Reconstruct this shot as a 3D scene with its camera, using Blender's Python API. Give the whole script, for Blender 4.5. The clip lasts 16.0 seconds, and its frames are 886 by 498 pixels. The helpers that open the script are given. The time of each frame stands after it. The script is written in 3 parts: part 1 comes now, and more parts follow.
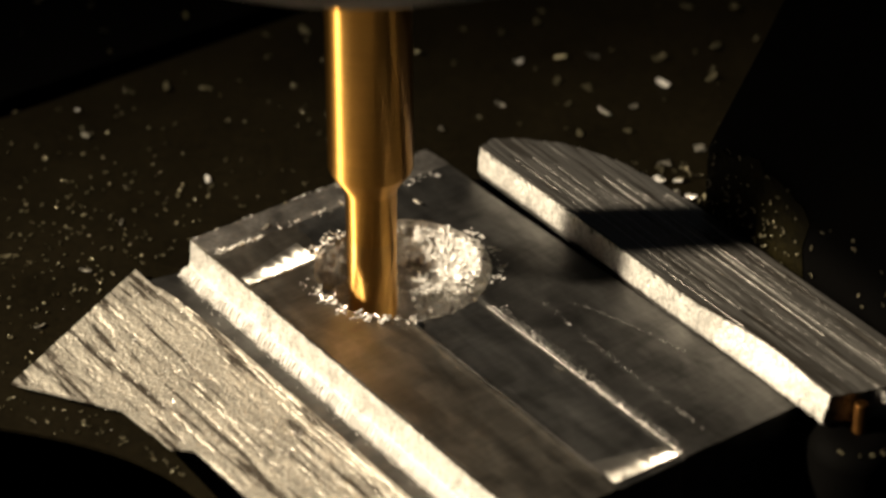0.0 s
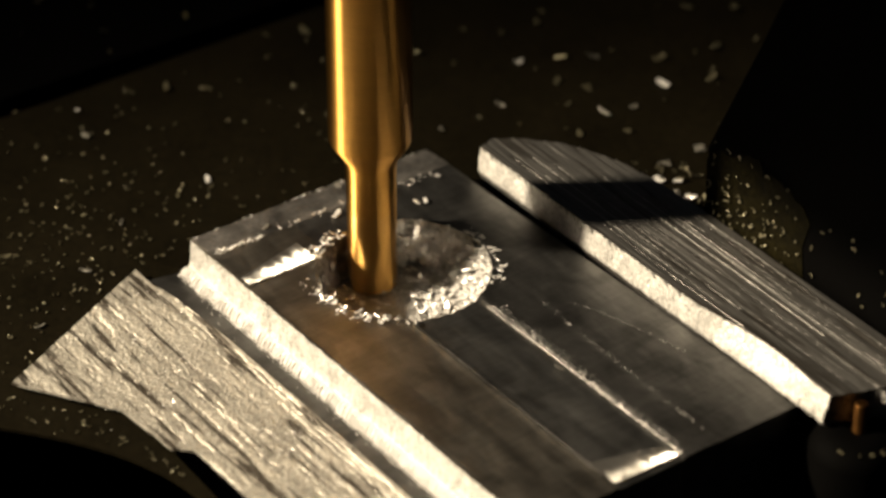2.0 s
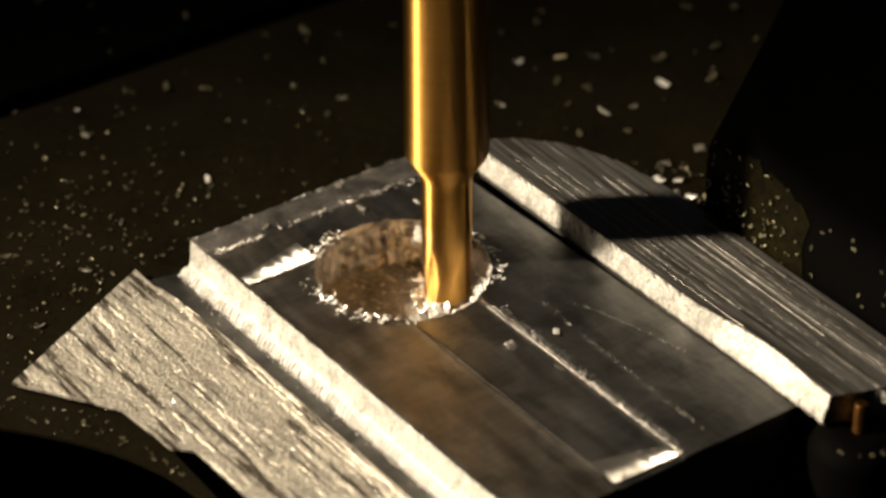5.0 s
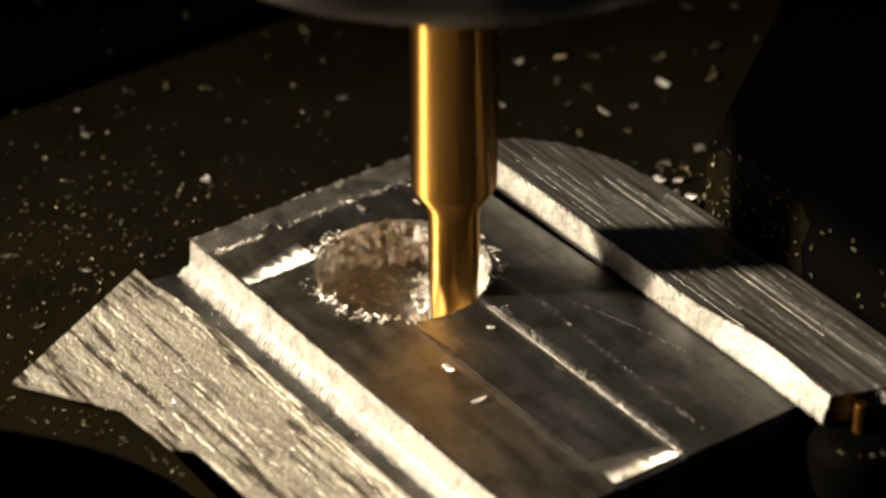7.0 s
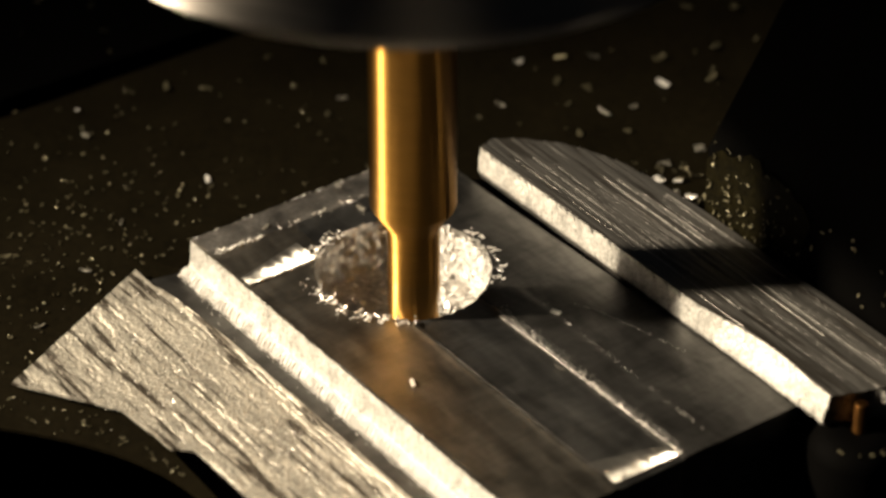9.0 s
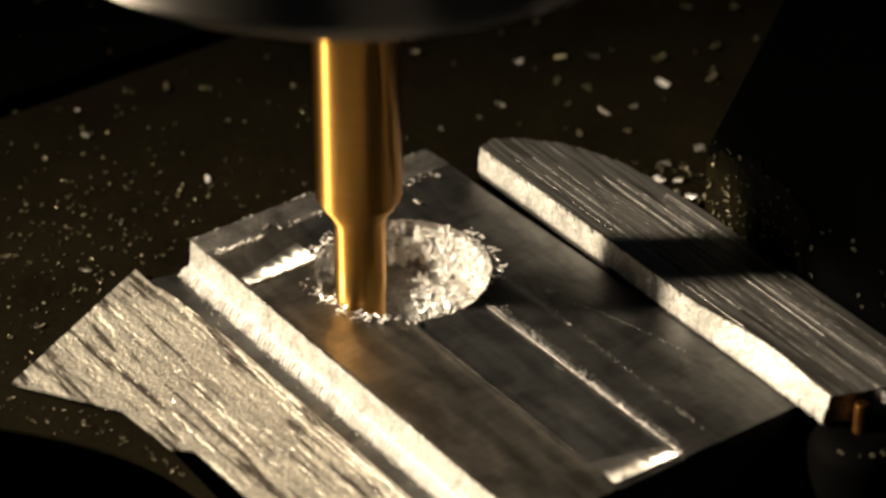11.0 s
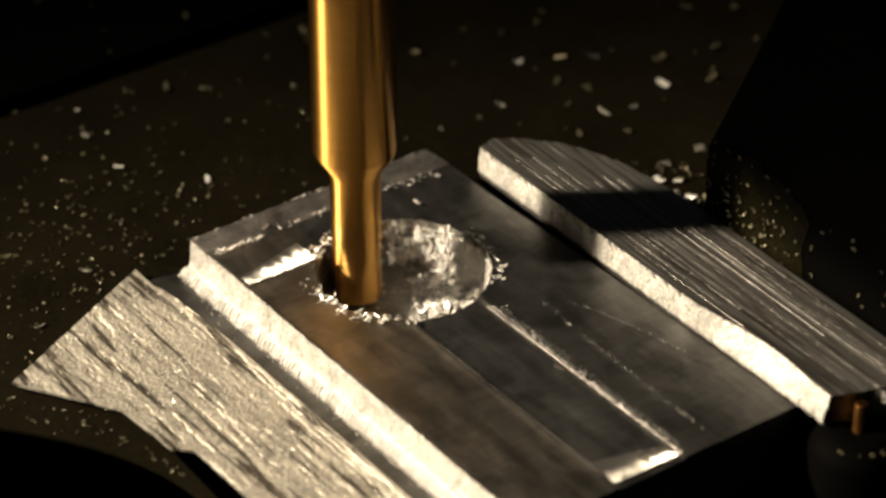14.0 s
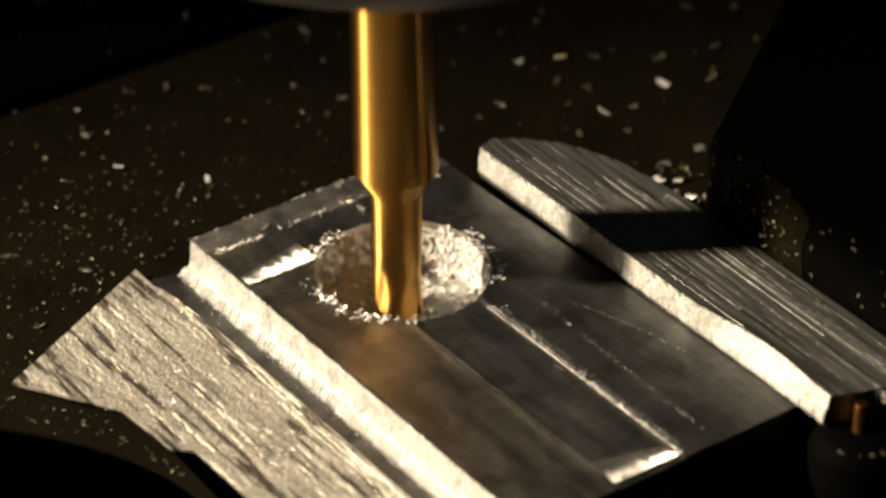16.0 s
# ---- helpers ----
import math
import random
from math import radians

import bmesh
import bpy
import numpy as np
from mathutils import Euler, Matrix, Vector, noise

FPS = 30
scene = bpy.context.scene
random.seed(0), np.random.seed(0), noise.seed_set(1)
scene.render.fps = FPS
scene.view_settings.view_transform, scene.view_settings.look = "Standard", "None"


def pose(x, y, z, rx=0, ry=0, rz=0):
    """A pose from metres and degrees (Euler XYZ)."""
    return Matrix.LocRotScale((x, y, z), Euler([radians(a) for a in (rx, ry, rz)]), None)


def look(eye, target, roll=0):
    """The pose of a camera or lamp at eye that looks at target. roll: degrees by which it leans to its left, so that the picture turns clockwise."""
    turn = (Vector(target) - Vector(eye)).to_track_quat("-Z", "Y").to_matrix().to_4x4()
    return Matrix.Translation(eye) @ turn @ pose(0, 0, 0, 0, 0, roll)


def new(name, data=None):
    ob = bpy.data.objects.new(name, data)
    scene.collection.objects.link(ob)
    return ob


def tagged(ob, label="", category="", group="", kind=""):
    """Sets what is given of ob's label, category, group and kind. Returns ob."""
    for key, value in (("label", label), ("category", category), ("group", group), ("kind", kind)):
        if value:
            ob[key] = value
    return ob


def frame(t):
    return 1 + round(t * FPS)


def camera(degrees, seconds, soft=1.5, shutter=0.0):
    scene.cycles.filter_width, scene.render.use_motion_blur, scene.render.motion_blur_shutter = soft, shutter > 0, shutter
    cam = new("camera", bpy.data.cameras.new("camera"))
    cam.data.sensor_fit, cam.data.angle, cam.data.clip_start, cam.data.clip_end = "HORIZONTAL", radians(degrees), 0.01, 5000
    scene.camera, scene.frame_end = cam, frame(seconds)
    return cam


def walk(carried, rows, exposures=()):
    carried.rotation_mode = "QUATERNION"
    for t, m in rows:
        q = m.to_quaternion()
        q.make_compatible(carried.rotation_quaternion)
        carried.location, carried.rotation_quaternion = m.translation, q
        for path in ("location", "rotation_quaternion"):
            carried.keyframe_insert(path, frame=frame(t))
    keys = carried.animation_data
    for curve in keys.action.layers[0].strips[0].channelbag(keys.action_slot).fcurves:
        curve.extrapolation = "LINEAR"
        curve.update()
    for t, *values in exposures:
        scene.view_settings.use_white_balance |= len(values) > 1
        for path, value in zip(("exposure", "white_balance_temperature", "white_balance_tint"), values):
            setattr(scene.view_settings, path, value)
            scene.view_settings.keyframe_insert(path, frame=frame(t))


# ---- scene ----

MM = 0.001

# camera: a long close-up lens on a stand, at rest
cam = camera(16.0, 16.0, soft=3.0, shutter=1.0)
cam.data.dof.use_dof, cam.data.dof.focus_distance, cam.data.dof.aperture_fstop = True, 0.2270, 34.0
EYE = (0.15462, -0.10835, 0.12908)
AIM = (-0.00040, 0.00386, 0.0)
walk(cam, [(0.0, look(EYE, AIM)), (16.0, look(EYE, AIM))], exposures=[(0.0, 0.0), (16.0, 0.0)])

# light: one warm work lamp from the side of the vice, and a dim workshop around
LAMP_WAY = Vector((-0.530 * 0.857, -0.848 * 0.857, 0.515))
lamp_data = bpy.data.lights.new("work_lamp", "SPOT")
lamp_data.energy, lamp_data.color = 47.0, (1.0, 0.822, 0.585)
lamp_data.shadow_soft_size, lamp_data.spot_size, lamp_data.spot_blend = 0.022, radians(15), 1.0
lamp = new("work_lamp", lamp_data)
lamp.matrix_world = look(LAMP_WAY * 0.6, (0.024, -0.006, 0))

world = bpy.data.worlds.new("workshop")
scene.world = world
world.use_nodes = True
world.node_tree.nodes["Background"].inputs["Color"].default_value = (0.86, 0.92, 1.0, 1)
world.node_tree.nodes["Background"].inputs["Strength"].default_value = 0.010


# ---- materials ----
def material(name, base, rough, metal=0.0, grain=600.0, vary=0.3, bump=0.2, stretch=(1, 1, 1), rough_vary=0.12,
             fine=4000.0, depth=0.0001, aniso=0.0, dark=None, gloss=0.5, sparkle=0.0, grime_shading=0.0, scuff=0.0):
    """A surface with two scales of colour and relief; scales per metre."""
    m = bpy.data.materials.new(name)
    m.use_nodes = True
    nt = m.node_tree
    b = nt.nodes["Principled BSDF"]
    tc = nt.nodes.new("ShaderNodeTexCoord")
    mp = nt.nodes.new("ShaderNodeMapping")
    mp.inputs["Scale"].default_value = stretch
    nt.links.new(tc.outputs["Object"], mp.inputs["Vector"])
    big = nt.nodes.new("ShaderNodeTexNoise")
    big.inputs["Scale"].default_value, big.inputs["Detail"].default_value = grain, 6
    small = nt.nodes.new("ShaderNodeTexNoise")
    small.inputs["Scale"].default_value, small.inputs["Detail"].default_value = fine, 4
    nt.links.new(mp.outputs["Vector"], big.inputs["Vector"])
    nt.links.new((tc.outputs["Object"] if sparkle else mp.outputs["Vector"]), small.inputs["Vector"])
    mixed = nt.nodes.new("ShaderNodeMath")
    mixed.operation = "MULTIPLY_ADD"
    mixed.inputs[1].default_value = 0.5
    half = nt.nodes.new("ShaderNodeMath")
    half.operation = "MULTIPLY"
    half.inputs[1].default_value = 0.5
    nt.links.new(small.outputs["Fac"], half.inputs[0])
    nt.links.new(big.outputs["Fac"], mixed.inputs[0])
    nt.links.new(half.outputs[0], mixed.inputs[2])
    ramp = nt.nodes.new("ShaderNodeValToRGB")
    ramp.color_ramp.elements[0].position, ramp.color_ramp.elements[1].position = (0.38, 0.6) if sparkle else (0.3, 0.7)
    low = dark or tuple(c * (1 - vary) for c in base)
    ramp.color_ramp.elements[0].color, ramp.color_ramp.elements[1].color = (*low, 1), (*base, 1)
    nt.links.new(mixed.outputs[0], ramp.inputs["Fac"])
    if grime_shading:
        # dark dirt and the shade of long saw marks, both put into the colour
        gm = nt.nodes.new("ShaderNodeMapping")
        gm.inputs["Scale"].default_value = (0.07, 1, 1)
        gm.inputs["Rotation"].default_value = (0, 0, radians(-3))
        nt.links.new(tc.outputs["Object"], gm.inputs["Vector"])
        gn = nt.nodes.new("ShaderNodeTexNoise")
        gn.inputs["Scale"].default_value, gn.inputs["Detail"].default_value, gn.inputs["Roughness"].default_value = 1600, 3, 0.6
        nt.links.new(gm.outputs["Vector"], gn.inputs["Vector"])
        gr = nt.nodes.new("ShaderNodeMapRange")
        gr.inputs["From Min"].default_value, gr.inputs["From Max"].default_value, gr.inputs["To Max"].default_value = 0.54, 0.6, grime_shading
        nt.links.new(gn.outputs["Fac"], gr.inputs["Value"])
        mx = nt.nodes.new("ShaderNodeMix")
        mx.data_type = "RGBA"
        nt.links.new(gr.outputs["Result"], mx.inputs["Factor"])
        nt.links.new(ramp.outputs["Color"], mx.inputs[6])
        mx.inputs[7].default_value = (0.05, 0.04, 0.03, 1)
        nt.links.new(mx.outputs[2], b.inputs["Base Color"])
    else:
        nt.links.new(ramp.outputs["Color"], b.inputs["Base Color"])
    if scuff:
        # cloudy handling marks and fine crossing scratches
        cloud = nt.nodes.new("ShaderNodeTexNoise")
        cloud.inputs["Scale"].default_value, cloud.inputs["Detail"].default_value, cloud.inputs["Distortion"].default_value = 260, 7, 0.8
        nt.links.new(tc.outputs["Object"], cloud.inputs["Vector"])
        cross = nt.nodes.new("ShaderNodeMapping")
        cross.inputs["Scale"].default_value, cross.inputs["Rotation"].default_value = (1, 0.12, 1), (0, 0, radians(24))
        nt.links.new(tc.outputs["Object"], cross.inputs["Vector"])
        nick = nt.nodes.new("ShaderNodeTexNoise")
        nick.inputs["Scale"].default_value, nick.inputs["Detail"].default_value, nick.inputs["Distortion"].default_value = 2600, 3, 0.6
        nt.links.new(cross.outputs["Vector"], nick.inputs["Vector"])
        both = nt.nodes.new("ShaderNodeMath")
        both.operation = "MULTIPLY_ADD"
        both.inputs[1].default_value = 0.28
        nt.links.new(nick.outputs["Fac"], both.inputs[0])
        nt.links.new(cloud.outputs["Fac"], both.inputs[2])
        lift = nt.nodes.new("ShaderNodeMapRange")
        lift.inputs["From Min"].default_value, lift.inputs["From Max"].default_value = 0.42, 0.86
        lift.inputs["To Min"].default_value, lift.inputs["To Max"].default_value = 1 - scuff, 1 + 1.6 * scuff
        nt.links.new(both.outputs[0], lift.inputs["Value"])
        tint = nt.nodes.new("ShaderNodeVectorMath")
        tint.operation = "SCALE"
        nt.links.new(ramp.outputs["Color"], tint.inputs[0])
        nt.links.new(lift.outputs["Result"], tint.inputs["Scale"])
        nt.links.new(tint.outputs["Vector"], b.inputs["Base Color"])
    rr = nt.nodes.new("ShaderNodeMapRange")
    rr.inputs["To Min"].default_value, rr.inputs["To Max"].default_value = max(0.02, rough - rough_vary), min(1, rough + rough_vary)
    nt.links.new(big.outputs["Fac"], rr.inputs["Value"])
    nt.links.new(rr.outputs["Result"], b.inputs["Roughness"])
    bp = nt.nodes.new("ShaderNodeBump")
    bp.inputs["Strength"].default_value, bp.inputs["Distance"].default_value = bump, depth
    nt.links.new(mixed.outputs[0], bp.inputs["Height"])
    nt.links.new(bp.outputs["Normal"], b.inputs["Normal"])
    if sparkle:
        grit = nt.nodes.new("ShaderNodeTexNoise")
        grit.inputs["Scale"].default_value, grit.inputs["Detail"].default_value = 4500, 3
        nt.links.new(tc.outputs["Object"], grit.inputs["Vector"])
        b2 = nt.nodes.new("ShaderNodeBump")
        b2.inputs["Strength"].default_value, b2.inputs["Distance"].default_value = sparkle, 0.0002
        nt.links.new(grit.outputs["Fac"], b2.inputs["Height"])
        nt.links.new(bp.outputs["Normal"], b2.inputs["Normal"])
        nt.links.new(b2.outputs["Normal"], b.inputs["Normal"])
    b.inputs["Metallic"].default_value = metal
    b.inputs["Specular IOR Level"].default_value = gloss
    b.inputs["Anisotropic"].default_value = aniso
    b.inputs["Anisotropic Rotation"].default_value = 0.25 if aniso else 0.0
    return m


# tops of the plate: its aluminium darkened, as they mirror a dim room
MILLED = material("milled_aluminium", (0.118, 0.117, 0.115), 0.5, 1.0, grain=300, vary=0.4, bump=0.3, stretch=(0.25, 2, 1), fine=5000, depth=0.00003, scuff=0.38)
MILLED_SOFT = material("feed_marked_aluminium", (0.24, 0.225, 0.2), 0.45, 1.0, grain=350, vary=0.3, bump=0.4, stretch=(0.3, 2, 1), fine=4500, depth=0.00004, scuff=0.38)
MILLED_FINE = material("fine_milled_aluminium", (0.24, 0.24, 0.235), 0.4, 1.0, grain=260, vary=0.25, bump=0.25, stretch=(0.25, 2, 1), fine=5000, depth=0.00002, scuff=0.38)
RIM = material("scuffed_aluminium", (0.26, 0.25, 0.24), 0.42, 0.85, grain=500, vary=0.45, bump=0.6, fine=3000, depth=0.00015, scuff=0.6)
SAWN = material("sawn_aluminium", (0.66, 0.63, 0.56), 0.5, 0.55, grain=1100, vary=0.5, bump=0.3, stretch=(0.16, 1, 1), fine=3600, depth=0.0003, sparkle=0.8, grime_shading=0.95)
SAW_LINES = material("fine_sawn_aluminium", (0.28, 0.275, 0.265), 0.42, 0.85, grain=500, vary=0.4, bump=0.6, stretch=(0.06, 1.6, 1), fine=2500, depth=0.00015, grime_shading=0.6)
# lighter copy of the plate's aluminium for faces turned to the lamp
BRIGHT = material("lit_milled_aluminium", (0.67, 0.66, 0.63), 0.5, 0.4, grain=700, vary=0.45, bump=0.7, fine=3500, depth=0.0002, sparkle=0.4)
BORE = material("torn_aluminium", (0.8, 0.78, 0.75), 0.45, 0.92, grain=420, vary=0.6, bump=0.7, stretch=(1, 1, 0.4), fine=2500, depth=0.00025)
CHIP = material("aluminium_chip", (0.9, 0.89, 0.87), 0.32, 0.35, grain=1500, vary=0.2, bump=0.4)
MID_CHIP = material("grey_aluminium_chip", (0.4, 0.385, 0.34), 0.4, 0.6, grain=1500, vary=0.4, bump=0.4)
DULL_CHIP = material("oily_aluminium_chip", (0.17, 0.155, 0.1), 0.42, 0.6, grain=1500, vary=0.4, bump=0.4)
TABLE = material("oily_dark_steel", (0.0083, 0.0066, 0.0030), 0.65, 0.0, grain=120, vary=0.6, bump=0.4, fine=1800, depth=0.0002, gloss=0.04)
# far darker than real steel: shade is put into this colour
BLACK = material("shade_black_steel", (0.0005, 0.00045, 0.0004), 0.75, 0.0, grain=200, vary=0.4, bump=0.3, gloss=0.03)
DIRTY = material("lit_grimy_steel", (0.010, 0.0083, 0.0022), 0.7, 0.0, grain=500, vary=0.9, bump=0.8, fine=1800, depth=0.0004, gloss=0.04)
FEED = material("feed_combed_aluminium", (0.6, 0.59, 0.56), 0.4, 1.0, grain=500, vary=0.25, bump=0.3, fine=4000, depth=0.0001)
GOLD = material("titanium_nitride", (0.7, 0.385, 0.095), 0.37, 1.0, grain=300, vary=0.15, bump=0.08, stretch=(1, 1, 8), fine=3000, depth=0.00002, rough_vary=0.03, aniso=1.0)
# the aluminium's blurred reflection in the cutter, put in as a duller gold
DULLED_GOLD = material("reflection_dulled_titanium_nitride", (0.68, 0.39, 0.11), 0.42, 1.0, grain=300, vary=0.2, bump=0.08, fine=3000, depth=0.00002, aniso=1.0)
STEEL = material("ground_steel", (0.52, 0.49, 0.46), 0.53, 1.0, grain=150, vary=0.25, bump=0.08, stretch=(1, 1, 8), depth=0.00003, aniso=1.0)
BRASS = material("orange_reflection_brass", (0.16, 0.075, 0.022), 0.42, 1.0, grain=400, vary=0.3)


# ---- building helpers (lengths in millimetres) ----
def part(name, bm, mat, parent=None, label="", smooth=True):
    me = bpy.data.meshes.new(name)
    bmesh.ops.recalc_face_normals(bm, faces=bm.faces)
    bm.to_mesh(me)
    bm.free()
    me.transform(Matrix.Scale(MM, 4))
    me.materials.append(mat)
    if smooth:
        me.shade_smooth()
        me.set_sharp_from_angle(angle=radians(38))
    ob = new(name, me)
    ob.parent = parent
    if label:
        tagged(ob, label)
    return ob


def lathe(profile, n=64):
    """A turned body about z from (radius, height) pairs."""
    bm = bmesh.new()
    rings = []
    for rad, h in profile:
        if rad < 1e-6:
            rings.append([bm.verts.new((0, 0, h))])
        else:
            rings.append([bm.verts.new((rad * math.cos(k * math.tau / n), rad * math.sin(k * math.tau / n), h)) for k in range(n)])
    for a, b in zip(rings, rings[1:]):
        for k in range(n):
            j = (k + 1) % n
            if len(a) == 1 and len(b) == 1:
                continue
            if len(a) == 1:
                bm.faces.new((a[0], b[j], b[k]))
            elif len(b) == 1:
                bm.faces.new((a[k], a[j], b[0]))
            else:
                bm.faces.new((a[k], a[j], b[j], b[k]))
    return bm


def block(x0, x1, y0, y1, z0, z1, bevel=0.2):
    bm = bmesh.new()
    bmesh.ops.create_cube(bm, size=1)
    for v in bm.verts:
        v.co = ((x0 + x1) / 2 + v.co.x * (x1 - x0), (y0 + y1) / 2 + v.co.y * (y1 - y0), (z0 + z1) / 2 + v.co.z * (z1 - z0))
    if bevel:
        bmesh.ops.bevel(bm, geom=bm.edges[:], offset=bevel, segments=2, profile=0.6, affect="EDGES")
    return bm


def prism(outline, z0, z1):
    bm = bmesh.new()
    lo = [bm.verts.new((x, y, z0)) for x, y in outline]
    hi = [bm.verts.new((x, y, z1)) for x, y in outline]
    bm.faces.new(lo[::-1])
    bm.faces.new(hi)
    for k in range(len(outline)):
        j = (k + 1) % len(outline)
        bm.faces.new((lo[k], lo[j], hi[j], hi[k]))
    return bm


def inside(x, y, poly):
    ok = False
    for (ax, ay), (bx, by) in zip(poly, poly[1:] + poly[:1]):
        if (ay > y) != (by > y) and x < (bx - ax) * (y - ay) / (by - ay) + ax:
            ok = not ok
    return ok


def relief(outline, height, step, base, hole=0.0):
    """A sheet of small facets inside an outline, raised by height(x, y), with skirts down to base round its edge."""
    bm = bmesh.new()
    xs, ys = [p[0] for p in outline], [p[1] for p in outline]
    nx, ny = int((max(xs) - min(xs)) / step) + 1, int((max(ys) - min(ys)) / step) + 1
    grid = {}

    def vert(i, j):
        if (i, j) not in grid:
            x, y = min(xs) + i * step, min(ys) + j * step
            grid[i, j] = bm.verts.new((x, y, 0))
        return grid[i, j]
    for i in range(nx):
        for j in range(ny):
            cx, cy = min(xs) + (i + 0.5) * step, min(ys) + (j + 0.5) * step
            if inside(cx, cy, outline) and (not hole or cx * cx + cy * cy > hole * hole):
                bm.faces.new((vert(i, j), vert(i + 1, j), vert(i + 1, j + 1), vert(i, j + 1)))
    edge = [e for e in bm.edges if len(e.link_faces) == 1]
    rim = {v for e in edge for v in e.verts}
    for v in rim:
        d = math.hypot(v.co.x, v.co.y)
        if hole and d < hole + 2 * step:
            v.co.x *= hole / d
            v.co.y *= hole / d
            continue
        best = None
        for (ax, ay), (bx, by) in zip(outline, outline[1:] + outline[:1]):
            dx, dy = bx - ax, by - ay
            s = max(0, min(1, ((v.co.x - ax) * dx + (v.co.y - ay) * dy) / (dx * dx + dy * dy)))
            q = (ax + s * dx, ay + s * dy)
            gap = math.hypot(v.co.x - q[0], v.co.y - q[1])
            if best is None or gap < best[0]:
                best = (gap, q)
        v.co.x, v.co.y = best[1]
    for v in bm.verts:
        v.co.z = height(v.co.x, v.co.y)
    low = {}
    for v in rim:
        if not hole or math.hypot(v.co.x, v.co.y) > hole + 0.05:
            low[v] = bm.verts.new((v.co.x, v.co.y, base))
    for e in edge:
        a, b = e.verts
        if a in low and b in low:
            bm.faces.new((a, b, low[b], low[a]))
    return bm


def smoothstep(a, b, x):
    s = max(0.0, min(1.0, (x - a) / (b - a)))
    return s * s * (3 - 2 * s)


def wobble(x, y, z=0.0):
    return noise.noise(Vector((x, y, z)))


def thing(name, label, category, group="", m=None, kind=""):
    ob = new(name)
    ob.empty_display_size = 0.002
    if m is not None:
        ob.matrix_world = m
    return tagged(ob, label, category, group, kind)


def curl(bm, rng, at, length, width, thick=0.05, turn=None, bends=(0.4, 2.6)):
    """One curled sliver of metal added to bm."""
    bend = rng.uniform(*bends)
    rad = length / bend
    n = 5
    tilt = turn or Euler((rng.uniform(-0.6, 0.6), rng.uniform(-0.6, 0.6), rng.uniform(0, 6.28))).to_matrix()
    rows = []
    for k in range(n + 1):
        a = (k / n - 0.5) * bend
        c = Vector((rad * math.sin(a), 0, rad * (1 - math.cos(a))))
        w = width * (0.55 + 0.45 * math.sin(math.pi * (k + 0.6) / (n + 1.2))) * rng.uniform(0.75, 1.2) / 2
        up = Vector((-math.sin(a), 0, math.cos(a))) * thick
        skew = Vector((0, rng.uniform(-0.1, 0.1) * width, 0))
        rows.append([bm.verts.new(Vector(at) + tilt @ p) for p in
                     (c + skew + Vector((0, -w, 0)), c + skew + Vector((0, w, 0)), c + skew + Vector((0, w * 0.8, 0)) + up, c + skew + Vector((0, -w * 0.8, 0)) + up)])
    for a, b in zip(rows, rows[1:]):
        for k in range(4):
            j = (k + 1) % 4
            bm.faces.new((a[k], a[j], b[j], b[k]))
    bm.faces.new(rows[0][::-1])
    bm.faces.new(rows[-1])


# ---- the setting ----
GROUND = -3.0
def shade_edge(x):
    """The table's front limit, cut along the curve where the corner's shade begins."""
    return -24.3 - 12.0 * (max(0.0, 11 - x) / 20) ** 1.9


def table_top():
    """The table, open under the plate, and cut away before it to imitate shade."""
    bm = bmesh.new()
    for outline in ([(-39.8, -400), (-11, -400), (-11, 400), (-39.8, 400)], [(-11, 11), (28.8, 11), (28.8, 400), (-11, 400)],
                    [(-11, shade_edge(-11))] + [(x, shade_edge(x)) for x in range(-10, 12)] + [(11.4, -23.3), (5.4, -23.05), (5.0, -9.6), (-11, -9.6)]):
        one = prism(outline, -3.25, GROUND)
        me = bpy.data.meshes.new("slab")
        one.to_mesh(me)
        one.free()
        bm.from_mesh(me)
        bpy.data.meshes.remove(me)
    return bm


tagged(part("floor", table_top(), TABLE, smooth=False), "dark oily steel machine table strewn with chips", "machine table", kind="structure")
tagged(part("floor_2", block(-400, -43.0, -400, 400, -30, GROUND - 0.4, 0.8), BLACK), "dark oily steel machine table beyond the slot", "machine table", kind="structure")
# added black bottom: gives the shade seen through the table's openings
tagged(part("floor_3", block(-410, 410, -410, 410, -80, -60, 0), BLACK), "black bottom added below the table to keep its openings dark", "machine table", kind="structure")

# ---- the workpiece ----
X0, X1, Y0, Y1 = -12.25, 29.2, -10.5, 12.2
SHELF_R, SHELF_L = 2.3, -2.3
BORE_R = 6.45
POCKET = -4.15


def top_height(x, y):
    z = -0.16 * smoothstep(-3.55, -3.1, y) * (1 - smoothstep(2.28, 2.46, y))
    z -= 0.05 * smoothstep(5.3, 5.5, y)
    z *= smoothstep(-5.6, -4.6, x)
    z += 0.1 * (1 - smoothstep(-9.4, -5.4, x)) - 0.08 * (1 - smoothstep(-12.3, -11.0, x))
    z += 0.05 * math.exp(-((y + 3.5) / 0.22) ** 2) * smoothstep(-5, -4, x)
    d = math.hypot(x, y)
    z += 0.12 * max(0, 1 - (d - BORE_R) / 0.5) * (0.5 + wobble(x * 1.7, y * 1.7, 3)) if d < BORE_R + 0.5 else 0
    return z + 0.02 * wobble(x * 0.8, y * 2.5)


plate = thing("aluminium_plate", "silvery aluminium plate with milled channels and a round bored pocket", "workpiece")
part("milled_pass", relief([(X0, Y0), (X1, Y0 + 0.5), (X1, -3.3), (X0, -3.3)], top_height, 0.2, -7.9, BORE_R), MILLED_SOFT, plate, "brownish feed-marked milled pass")
